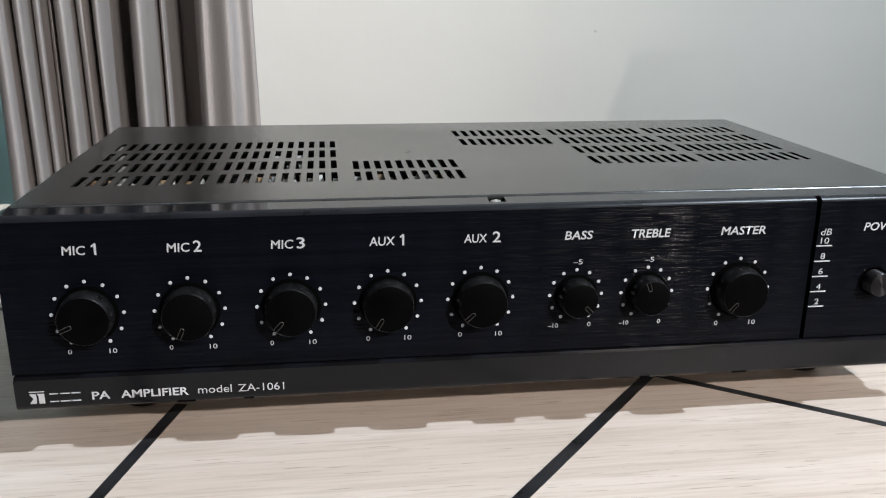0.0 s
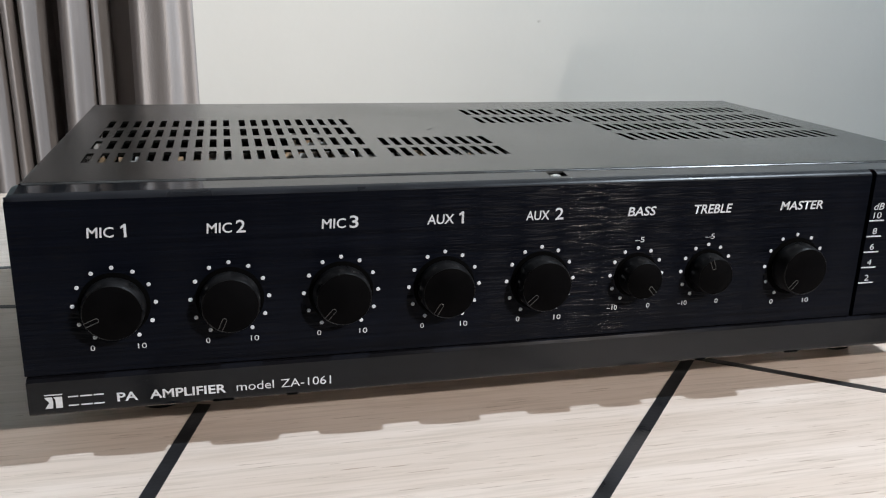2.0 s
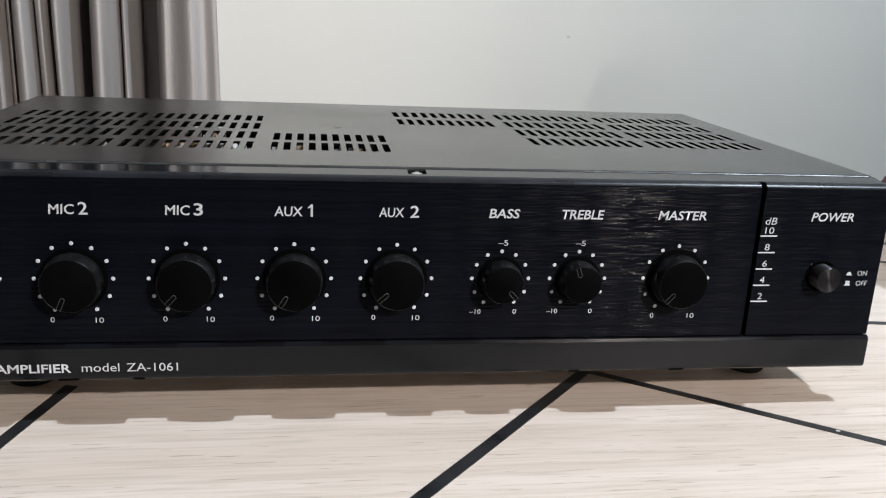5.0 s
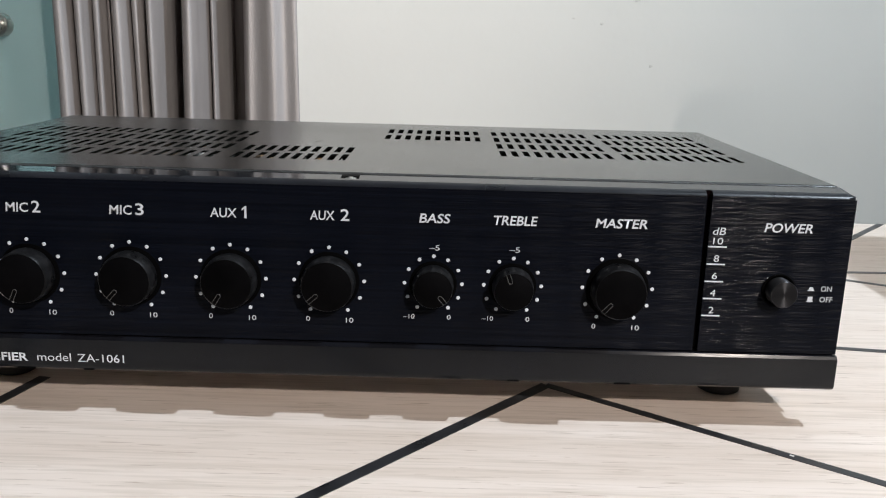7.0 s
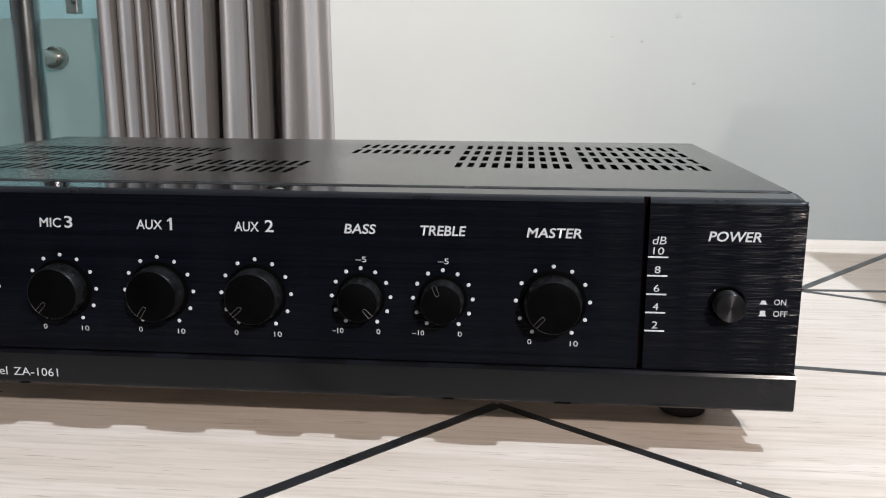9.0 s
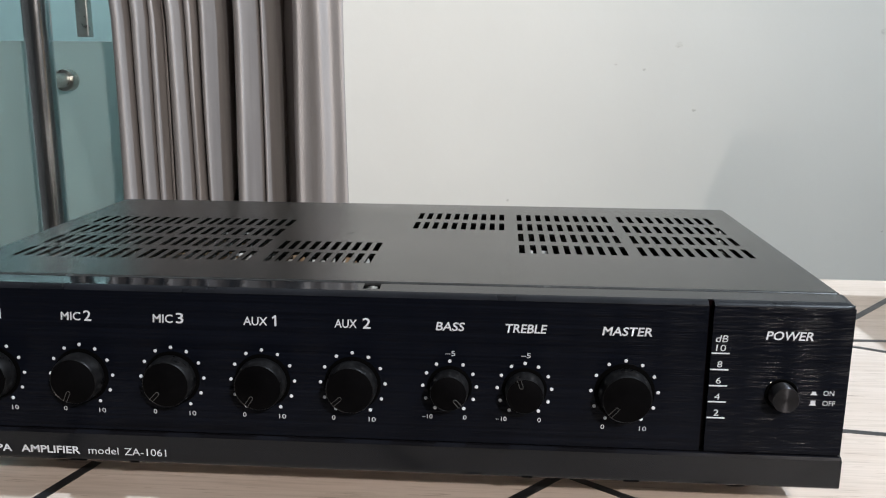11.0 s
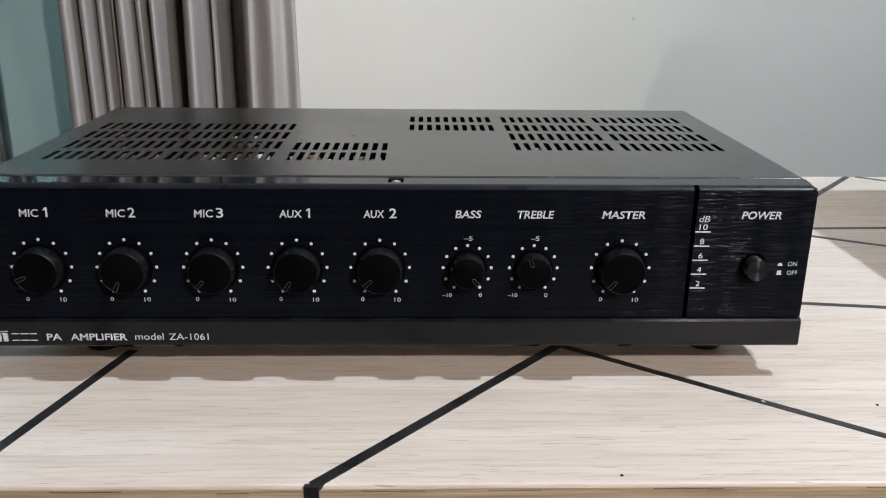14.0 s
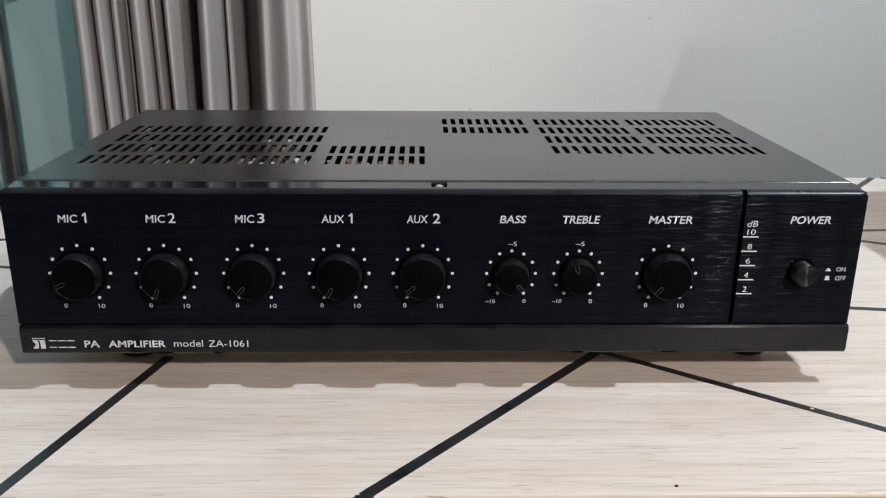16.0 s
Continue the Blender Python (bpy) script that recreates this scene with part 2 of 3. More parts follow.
def cloth():
    m = mat("taupe_satin_curtain", (0.345, 0.320, 0.316), 0.50, 0.30, 0.12, (60, 60, 5), 0.25, (900, 900, 250), 0.05, 0.5)
    m.node_tree.nodes["Principled BSDF"].inputs["Sheen Weight"].default_value = 0.10
    nt = m.node_tree
    weave = nt.nodes.new("ShaderNodeTangent")
    weave.direction_type, weave.uv_map = "UV_MAP", "weave"
    nt.links.new(weave.outputs["Tangent"], nt.nodes["Principled BSDF"].inputs["Tangent"])
    nt.nodes["Principled BSDF"].inputs["Anisotropic"].default_value = 0.85
    nt.nodes["Principled BSDF"].inputs["Anisotropic Rotation"].default_value = 0.25
    return m


M_CLOTH = cloth()


def glass(name, tint, rough, solid):
    """Door glass: clear, or frosted by a film that scatters what lies behind it."""
    m = bpy.data.materials.new(name)
    m.use_nodes = True
    nt = m.node_tree
    b = nt.nodes["Principled BSDF"]
    b.inputs["Base Color"].default_value = (*tint, 1)
    b.inputs["Roughness"].default_value = rough
    b.inputs["IOR"].default_value = 1.45
    b.inputs["Transmission Weight"].default_value = 1 - solid
    return m


M_FROST = glass("frosted_glass_film", (0.66, 0.84, 0.85), 0.45, 0.45)
M_CLEAR = glass("clear_tinted_glass", (0.72, 0.88, 0.92), 0.03, 0.0)

# ---- setting ----
FLOOR_Z, WALL_Y = -0.75, 0.99


def setting(name, bm, material, label):
    return tagged(part(name, bm, material), label, name.split("_")[0], kind="structure")


setting("floor", box(-2.4, 2.6, -3.3, 2.6, FLOOR_Z - 0.1, FLOOR_Z), M_FLOOR, "plain dark tiled floor under the table")
setting("ceiling", box(-2.4, 2.6, -3.3, 2.6, CEIL, CEIL + 0.1), M_CEILING, "plain white painted ceiling with round lamps")
setting("wall_back", box(-0.34, 2.5, WALL_Y, WALL_Y + 0.12, FLOOR_Z, CEIL), M_WALL, "cream painted plaster wall with small stains and bumps")
setting("wall_back_over_door", box(-2.3, -0.34, WALL_Y, WALL_Y + 0.12, 1.45, CEIL), M_WALLPLAIN, "plain painted wall above the glass door")
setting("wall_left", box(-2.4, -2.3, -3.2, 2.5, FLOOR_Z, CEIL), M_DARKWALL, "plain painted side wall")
setting("wall_right", box(2.5, 2.6, -3.2, 2.5, FLOOR_Z, CEIL), M_WALLPLAIN, "plain painted side wall")
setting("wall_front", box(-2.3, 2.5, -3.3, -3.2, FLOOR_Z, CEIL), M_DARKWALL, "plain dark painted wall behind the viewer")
# unseen piece added to keep pendant light off the back wall's right side
setting("wall_return", box(0.682, 2.5, -1.15, -1.05, FLOOR_Z, CEIL), M_DARKWALL, "unseen dark wall piece added to block the pendant light")
setting("wall_passage", box(-2.3, 2.5, 2.5, 2.6, FLOOR_Z, CEIL), mat("pale_teal_wall", (0.55, 0.64, 0.63), 0.8, 0, 0.05, (3, 3, 3)), "pale teal wall of the passage behind the glass door")
# unseen lamp added in the passage to brighten the glass from behind
passage = bpy.data.lights.new("passage_light", "AREA")
passage.shape, passage.size, passage.energy, passage.color = "DISK", 0.35, 58.0, (0.84, 0.96, 1.0)
new("passage_light", passage).matrix_basis = pose(-1.1, 1.75, CEIL - 0.012)


def stain(x, z, r):
    bm = bmesh.new()
    n = 14
    vs = []
    for i in range(n):
        a = 2 * math.pi * i / n
        rr = r * random.uniform(0.3, 0.62)
        vs.append(bm.verts.new((x + rr * 1.3 * math.cos(a), WALL_Y - 0.0003, z + rr * math.sin(a))))
    c = bm.verts.new((x, WALL_Y - 0.0006, z))
    for i in range(n):
        bm.faces.new((vs[i], c, vs[(i + 1) % n]))
    bmesh.ops.recalc_face_normals(bm, faces=bm.faces[:])
    return bm


for sx, sz, sr in ((0.347, 0.126, 0.0046), (0.319, 0.222, 0.0085), (0.269, 0.186, 0.0040), (0.226, 0.193, 0.0034), (0.616, 0.243, 0.0095), (0.646, -0.056, 0.0028), (0.068, -0.018, 0.0034)):
    tagged(part("wall_stain", stain(sx, sz, sr), M_SPOTPALE if sr > 0.008 else M_SPOT), "small grey chipped spot on the painted wall", "stain", "spots on the wall", "structure")

# ---- glass door with its tube handle ----
door = tagged(empty("glass_door", -0.9, 1.04, FLOOR_Z + 0.008), "frosted teal glass door with a long chrome tube handle", "door")


def under(parent, *boxargs, bevel=0.0):
    o = parent.matrix_basis.translation
    x0, x1, y0, y1, z0, z1 = boxargs
    return box(x0 - o.x, x1 - o.x, y0 - o.y, y1 - o.y, z0 - o.z, z1 - o.z, bevel)


part("frosted_pane", under(door, -1.45, -0.345, 1.04, 1.052, FLOOR_Z + 0.008, 0.222), M_FROST, door, "frosted teal lower glass")
part("clear_pane", under(door, -1.45, -0.345, 1.04, 1.052, 0.2225, 1.44), M_CLEAR, door, "clear bluish upper glass")
POLE_X, POLE_Y = -0.6555, 0.956
bm = turned([(0.0190, -0.42), (0.0208, -0.418), (0.0208, 0.86), (0.0190, 0.862)], 32, "z")
bmesh.ops.translate(bm, verts=bm.verts[:], vec=(POLE_X + 0.9, POLE_Y - 1.04, 0.75 - 0.008))
handle = part("handle", bm, M_CHROME, door, "polished chrome tube handle", True)
for hz in (0.1605, 0.80):
    bm = turned([(0.009, -0.083), (0.0115, -0.083), (0.0115, -0.018), (0.0165, -0.018), (0.0180, -0.015), (0.0180, -0.0005), (0.01, -0.0005)], 28, "y")
    bmesh.ops.translate(bm, verts=bm.verts[:], vec=(POLE_X + 0.9, 0, hz + 0.742))
    part("handle_mount", bm, M_STEEL, handle, "", True)

part("lock_plate", under(door, -0.627, -0.607, 1.022, 1.0395, 0.229, 0.42, bevel=0.002), M_STEEL, door, "steel lock plate on the glass")

# ---- curtain ----
def curtain():
    # folds along the rod: left crease, right crease, reach of the crest from the wall, depth of the fold
    folds = [(-0.5130, -0.4800, .130, .028), (-0.4795, -0.4548, .132, .024), (-0.4544, -0.4368, .124, .018), (-0.4362, -0.4278, .112, .009),
             (-0.4272, -0.3978, .134, .026), (-0.3972, -0.3755, .126, .020), (-0.3748, -0.3495, .136, .036), (-0.3310, -0.2960, .138, .040),
             (-0.2955, -0.2800, .114, .030), (-0.2475, -0.1660, .140, .030)]

    def reach(x):
        for a, b, front, deep in folds:
            if a <= x <= b:
                u = (x - a) / (b - a)
                if b - a > 0.06:
                    return front - 0.034 * max(0.0, 1 - u / 0.17) ** 2 - deep * max(0.0, u - 0.45) ** 1.5 + 0.0022 * math.sin(2 * math.pi * (2.2 * u + 0.10))
                return front - deep * (1 - math.sin(math.pi * u ** 0.80) ** 0.85) + 0.0005 * math.sin(11 * u)
        return 0.018

    xs = sorted({*np.linspace(-0.513, -0.166, 380).round(5), *(round(e, 5) for f in folds for e in f[:2])})
    zs = np.linspace(FLOOR_Z + 0.03, 1.55, 64)
    ds = [reach(x) for x in xs]
    bm = bmesh.new()
    weave = bm.loops.layers.uv.new("weave")
    grid = []
    for z in zs:
        # the cloth is drawn together below and spreads towards the rail
        spread = 0.36 * min(1.0, max(0.0, (z - 0.27) / 0.40)) ** 1.3 + 0.32 * min(1.0, max(0.0, (z - 0.90) / 0.22))
        row = []
        for x, d in zip(xs, ds):
            d = max(0.016, 0.140 - (0.140 - d) * (1 + 5.5 * spread))
            sway = 0.0022 * math.sin(3.4 * z + 23 * x) + 0.0012 * math.sin(9 * z + 60 * x)
            px = -0.166 + (x + 0.166) * (1 + spread) + sway
            row.append(bm.verts.new((px, 1.000 - d * (0.985 + 0.02 * math.sin(2.6 * z + 31 * x)), z)))
        grid.append(row)
    for r0, r1 in zip(grid, grid[1:]):
        for i in range(len(xs) - 1):
            f = bm.faces.new((r0[i], r0[i + 1], r1[i + 1], r1[i]))
            for loop, (du, dz) in zip(f.loops, ((0, 0), (1, 0), (1, 1), (0, 1))):
                loop[weave].uv = ((i + du) / len(xs), loop.vert.co.z)
    ob = part("curtain", bm, M_CLOTH, None, "", True)
    ob.data.set_sharp_from_angle(angle=radians(80))
    ob.modifiers.new("thick", "SOLIDIFY").thickness = 0.0015
    return tagged(ob, "long pleated taupe satin curtain hanging beside the glass door", "curtain")


curtain()
rail = tagged(part("curtain_rail", turned([(0.010, -0.80), (0.012, -0.80), (0.012, -0.10), (0.010, -0.10)], 20, "x"), M_STEEL, None, "", True), "round steel rail that carries the curtain", "rail")
rail.location = (0, 0.915, 1.555)

# ---- table ----
TX0, TX1, TY0, TY1 = -0.374, 0.95, -0.0990, 0.4555
table = tagged(empty("table", 0.29, 0.17, FLOOR_Z), "pale wood laminate table with black inlaid lines", "table")
part("tabletop", under(table, TX0, TX1, TY0, TY1, -0.032, 0.0, bevel=0.0012), M_WOOD, table)
part("edge_band", under(table, TX0, TX1, TY0 - 0.0006, TY0 - 0.0001, -0.0315, -0.0014), M_EDGE, table, "raw brown board edge")
edge_rng = random.Random(11)
for k in range(26):
    ex = -0.36 + k * 0.05 + edge_rng.uniform(-0.02, 0.02)
    el = edge_rng.uniform(0.008, 0.030)
    ez = edge_rng.uniform(-0.0032, -0.0014)
    part("edge_crack", under(table, ex, ex + el, TY0 - 0.0008, TY0 - 0.0003, ez - edge_rng.uniform(0.0002, 0.0005), ez), M_CRACK, table, "dark split along the board edge")
part("apron", under(table, TX0 + 0.03, TX1 - 0.03, TY0 + 0.02, TY1 - 0.03, -0.11, -0.0325), M_WOOD, table)
for lx in (TX0 + 0.04, TX1 - 0.09):
    for ly in (TY0 + 0.03, TY1 - 0.09):
        part("leg", under(table, lx, lx + 0.05, ly, ly + 0.05, FLOOR_Z, -0.111, bevel=0.002), M_WOOD, table)


def inlay(a, b, w=0.0058):
    a, b = Vector((*a, 0)), Vector((*b, 0))
    d = b - a
    bm = box(-d.length / 2, d.length / 2, -w / 2, w / 2, -0.0015, 0.0003)
    c = (a + b) / 2
    o = table.location
    bm.transform(pose(c.x - o.x, c.y - o.y, -o.z, 0, 0, math.degrees(math.atan2(d.y, d.x))))
    part("inlay_strip", bm, M_INLAY, table, "black inlaid line")


VX, VY = 0.0906, 0.0395
inlay((-0.1835, TY0), (-0.1478, 0.033))
inlay((VX, VY), (-0.0325, TY0))
inlay((VX, VY), (0.279, TY0), 0.0046)
inlay((0.290, 0.2655), (0.4535, 0.4540))
inlay((-0.365, 0.2420), (0.93, 0.2935), 0.0046)
inlay((0.290, 0.2680), (0.60, 0.1060), 0.0046)
inlay((-0.365, 0.1880), (0.93, 0.0124), 0.0046)
inlay((0.4625, 0.4545), (0.93, 0.0917), 0.0046)
o = table.location
part("inlay_strip", box(-0.0362 - o.x, -0.0300 - o.x, TY0 - 0.0016 - o.y, TY0 + 0.001 - o.y, -0.006 - o.z, 0.0004 - o.z, 0.0004), M_INLAY, table, "black inlaid line")
for sx, sy in ((0.2391, -0.0318), (0.0978, -0.0929), (0.405, 0.402)):
    bm = turned([(0.0008, 0.00005), (0.0007, 0.0003), (0.0003, 0.0006)], 10, "z")
    bmesh.ops.translate(bm, verts=bm.verts[:], vec=(sx - o.x, sy - o.y, -o.z))
    part("speck", bm, M_RUBBER, table, "dark speck", True)
bm = box(-0.0009, 0.0009, -0.0004, 0.0004, 0.0002, 0.0007, 0.0002)
bm.transform(pose(0.1831 - o.x, -0.0283 - o.y, -o.z, 0, 0, -36))
part("speck", bm, M_CEILING, table, "white chip on the black line")

# ---- amplifier ----
amp = tagged(empty("amplifier"), "black public address amplifier with round knobs and slotted top cover", "amplifier")
CT = 0.1050  # top of the cover


def profile_bar(x0, x1, prof):
    """A bar along x with a closed outline in y and z."""
    bm = bmesh.new()
    a = [bm.verts.new((x0, y, z)) for y, z in prof]
    b = [bm.verts.new((x1, y, z)) for y, z in prof]
    n = len(prof)
    for i in range(n):
        bm.faces.new((a[i], a[(i + 1) % n], b[(i + 1) % n], b[i]))
    bm.faces.new(a)
    bm.faces.new(b)
    bmesh.ops.recalc_face_normals(bm, faces=bm.faces[:])
    return bm


panel_prof = [(0.0, 0.0342), (0.0, 0.1012), (0.006, 0.1012), (0.006, 0.0342)]
part("front_panel", profile_bar(-0.2101, 0.1470, panel_prof), M_PANEL, amp, "black brushed control panel")
part("power_panel", profile_bar(0.1492, 0.2085, panel_prof), M_PANEL, amp, "black brushed power panel")
part("panel_gap", box(0.1466, 0.1496, 0.003, 0.0060, 0.0342, 0.1030), M_SMOKE, amp, "dark red smoked meter slit")
# top edge: a shallow slope up to the cover, and a rounded chamfer down to the panel
slope_prof = [(0.0034, 0.1034), (0.0126, 0.1043), (0.0135, 0.1044), (0.0135, 0.0990), (0.0061, 0.0990), (0.0034, 0.1012)]
chamfer_prof = [(0.0, 0.1013), (0.0003, 0.1018), (0.0013, 0.1026), (0.0024, 0.1031), (0.0034, 0.1034), (0.0036, 0.1013)]
for x0, x1 in ((-0.2071, -0.0042), (0.0034, 0.2055)):
    part("top_bezel", profile_bar(x0, x1, slope_prof), M_BEZEL, amp, "glossy black top edge")
part("top_bezel", profile_bar(-0.0042, 0.0034, [(0.0034, 0.1034), (0.0056, 0.1036), (0.0056, 0.0990), (0.0046, 0.0990), (0.0034, 0.1012)]), M_BEZEL, amp)
for x0, x1 in ((-0.2071, 0.1468), (0.1494, 0.2055)):
    part("bezel_chamfer", profile_bar(x0, x1, chamfer_prof), M_CHAMFER, amp, "rounded black chamfer", True)


def end_cap(side):
    """The rounded outer corner of the top edge."""
    whole = chamfer_prof[:5] + slope_prof[1:4] + [(0.0036, 0.0990), (0.0, 0.1000)]
    bm = bmesh.new()
    rings = []
    for along, inset in ((0.2055, 0.0), (0.2070, 0.0003), (0.2081, 0.0009), (0.2087, 0.0019)):
        rings.append([bm.verts.new((side * along - (0.0016 if side < 0 else 0), min(max(y, inset), 0.0135), min(z, 0.1044 - inset - (0.0010 if y < 0.004 else 0) * (inset > 0) * (z > 0.1030)))) for y, z in whole])
    n = len(whole)
    for p, q in zip(rings, rings[1:]):
        for i in range(n):
            bm.faces.new((p[i], p[(i + 1) % n], q[(i + 1) % n], q[i]))
    bm.faces.new(rings[0])
    bm.faces.new(rings[-1])
    bmesh.ops.recalc_face_normals(bm, faces=bm.faces[:])
    part("bezel_corner", bm, M_CHAMFER, amp, "", True)


for side in (-1, 1):
    end_cap(side)
sp = [(-0.0009, 0.0188), (-0.0013, 0.0200), (-0.0013, 0.0320), (0.006, 0.0320), (0.006, 0.0178), (0.0004, 0.0178)]
part("lower_strip", profile_bar(-0.2098, 0.2092, sp), M_STRIP, amp, "black satin lower strip")
part("strip_edge", profile_bar(-0.2096, 0.2090, [(-0.0013, 0.03205), (-0.0007, 0.0333), (0.0004, 0.0335), (0.006, 0.0335), (0.006, 0.03205)]), M_STRIPEDGE, amp, "rounded upper edge of the strip")
part("panel_seam", box(-0.208, 0.208, 0.0015, 0.0058, 0.0334, 0.0343), M_DARK, amp)

for cx, cw in ((-0.139, 0.008), (-0.112, 0.0045), (0.071, 0.005), (0.118, 0.007)):
    part("edge_chip", box(cx - cw / 2, cx + cw / 2, -0.0012, -0.0005, 0.0182, 0.0189, 0.0002), M_DARK, amp, "worn black chip")

# screw in the notch of the top edge
part("screw_pocket", box(-0.0040, 0.0032, 0.0078, 0.0134, 0.0985, 0.1006), M_DARK, amp)
bm = turned([(0.001, 0.1006), (0.0026, 0.1008), (0.0024, 0.1030), (0.0008, 0.1037)], 20, "z")
bmesh.ops.translate(bm, verts=bm.verts[:], vec=(-0.0004, 0.0106, 0))
screw = part("screw", bm, M_STEEL, amp, "small steel screw", True)
part("screw_slot", box(-0.0020, 0.0012, 0.0103, 0.0109, 0.1034, 0.1039), M_DARK, screw)

# ---- slotted cover ----
CX, CXL, CY0, CY1, TH = 0.2048, 0.2063, 0.0138, 0.2215, 0.0012
GROUPS = [(-0.1912, -0.1312, (0.1370, 0.1080, 0.0785, 0.0485)), (-0.1262, -0.0694, (0.1370, 0.1080, 0.0785, 0.0485)), (-0.0612, -0.0073, (0.0755, 0.0485)),
          (0.0047, 0.0590, (0.1680, 0.1375)), (0.0668, 0.1235, (0.1680, 0.1375, 0.1075, 0.0775)), (0.1300, 0.1880, (0.1680, 0.1375, 0.1075, 0.0775))]
SLOT_L, SLOT_W = 0.0205, 0.0031


def cover():
    holes = []
    for x0, x1, rows in GROUPS:
        step = (x1 - x0 - SLOT_W) / 9
        for i in range(10):
            for y in rows:
                holes.append((round(x0 + i * step, 5), round(x0 + i * step + SLOT_W, 5), y, y + SLOT_L))
    xs = sorted({-CXL, CX, *(h[0] for h in holes), *(h[1] for h in holes)})
    ys = sorted({CY0, CY1, *(h[2] for h in holes), *(h[3] for h in holes)})
    ix, iy = {x: i for i, x in enumerate(xs)}, {y: i for i, y in enumerate(ys)}
    open_cells = set()
    for x0, x1, y0, y1 in holes:
        for i in range(ix[x0], ix[x1]):
            for j in range(iy[y0], iy[y1]):
                open_cells.add((i, j))
    bm = bmesh.new()
    cache = {}

    def v(i, j, k):
        if (i, j, k) not in cache:
            cache[i, j, k] = bm.verts.new((xs[i], ys[j], CT - TH * k))
        return cache[i, j, k]

    nx, ny = len(xs) - 1, len(ys) - 1
    solid = lambda i, j: 0 <= i < nx and 0 <= j < ny and (i, j) not in open_cells
    for i in range(nx):
        for j in range(ny):
            if not solid(i, j):
                continue
            bm.faces.new((v(i, j, 0), v(i + 1, j, 0), v(i + 1, j + 1, 0), v(i, j + 1, 0)))
            bm.faces.new((v(i, j + 1, 1), v(i + 1, j + 1, 1), v(i + 1, j, 1), v(i, j, 1)))
            for di, dj, p, q in ((-1, 0, (i, j + 1), (i, j)), (1, 0, (i + 1, j), (i + 1, j + 1)), (0, -1, (i, j), (i + 1, j)), (0, 1, (i + 1, j + 1), (i, j + 1))):
                if not solid(i + di, j + dj):
                    bm.faces.new((v(*q, 0), v(*p, 0), v(*p, 1), v(*q, 1)))
    return bm


lid = part("top_cover", cover(), M_COVER, amp, "matt black steel cover with rows of slots")
# rolled edges of the cover at both sides, and its front lip
for s, edge in ((-1, CXL), (1, CX)):
    prof = [(edge, CT - 0.0001), (edge + 0.0010, CT - 0.0004), (edge + 0.0017, CT - 0.0011), (edge + 0.0020, CT - 0.0022), (edge + 0.0020, 0.019), (edge + 0.0008, 0.019), (edge + 0.0008, CT - 0.0022), (edge, CT - 0.0013)]
    bm = bmesh.new()
    a = [bm.verts.new((s * x, CY0, z)) for x, z in prof]
    b = [bm.verts.new((s * x, CY1, z)) for x, z in prof]
    n = len(prof)
    for i in range(n):
        bm.faces.new((a[i], a[(i + 1) % n], b[(i + 1) % n], b[i]))
    bm.faces.new(a)
    bm.faces.new(b)
    bmesh.ops.recalc_face_normals(bm, faces=bm.faces[:])
    part("side_cover", bm, M_COVER, amp, "", True)
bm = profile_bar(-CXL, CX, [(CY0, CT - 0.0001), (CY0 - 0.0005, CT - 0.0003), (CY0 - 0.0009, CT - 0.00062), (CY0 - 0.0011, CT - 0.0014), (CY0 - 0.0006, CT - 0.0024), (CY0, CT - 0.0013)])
part("cover_lip", bm, M_LIP, lid, "front lip lighter than the cover")
part("back_panel", box(-0.2038, 0.2038, 0.2183, 0.2203, 0.019, 0.1035), M_COVER, amp)
part("base_pan", box(-0.2040, 0.2040, 0.0065, 0.2160, 0.0178, 0.0195), M_STEEL, amp)
part("inner_front", box(-0.2035, 0.2035, 0.0063, 0.0075, 0.0340, 0.0985), M_COVER, amp)


def foot(x, y):
    bm = turned([(0.0085, 0.0), (0.0100, 0.0008), (0.0115, 0.0160), (0.0110, 0.0177)], 28, "z")
    bmesh.ops.translate(bm, verts=bm.verts[:], vec=(x, y, 0))
    part("foot", bm, M_RUBBER, amp, "round black rubber foot", True)


for fx in (-0.1660, 0.1740):
    for fy in (0.042, 0.190):
        foot(fx, fy)

# inside: board, transformer, capacitors, heatsink, seen through the slots
inside = empty("inner_works", 0, 0, 0.0195)
inside.parent = amp
part("circuit_board", box(-0.195, -0.005, 0.020, 0.150, 0.008, 0.0096), M_BOARD, inside)
part("transformer", box(0.09, 0.17, 0.09, 0.16, 0.001, 0.055, 0.003), M_DARK, inside)
part("heatsink", box(-0.15, -0.095, 0.158, 0.205, 0.0, 0.062), M_ALU, inside)
for i in range(9):
    part("cooling_rib", box(-0.15 + i * 0.0068, -0.148 + i * 0.0068, 0.150, 0.1579, 0.0, 0.062), M_ALU, inside)
rng = random.Random(4)
for i in range(16):
    cx, cy, rr, hh = rng.uniform(-0.185, -0.02), rng.uniform(0.035, 0.14), rng.uniform(0.004, 0.008), rng.uniform(0.012, 0.03)
    bm = turned([(rr * 0.9, 0.0097), (rr, 0.0107), (rr, 0.0097 + hh), (rr * 0.9, 0.0105 + hh)], 16, "z")
    bmesh.ops.translate(bm, verts=bm.verts[:], vec=(cx, cy, 0))
    part("capacitor", bm, [M_CAP, M_STEEL, M_CAP, M_ALU][i % 4], inside, "", True)
part("tape_coil", box(-0.1030, -0.0985, 0.076, 0.128, 0.045, 0.0755, 0.002), M_COIL, inside, "yellow wrapped coil")
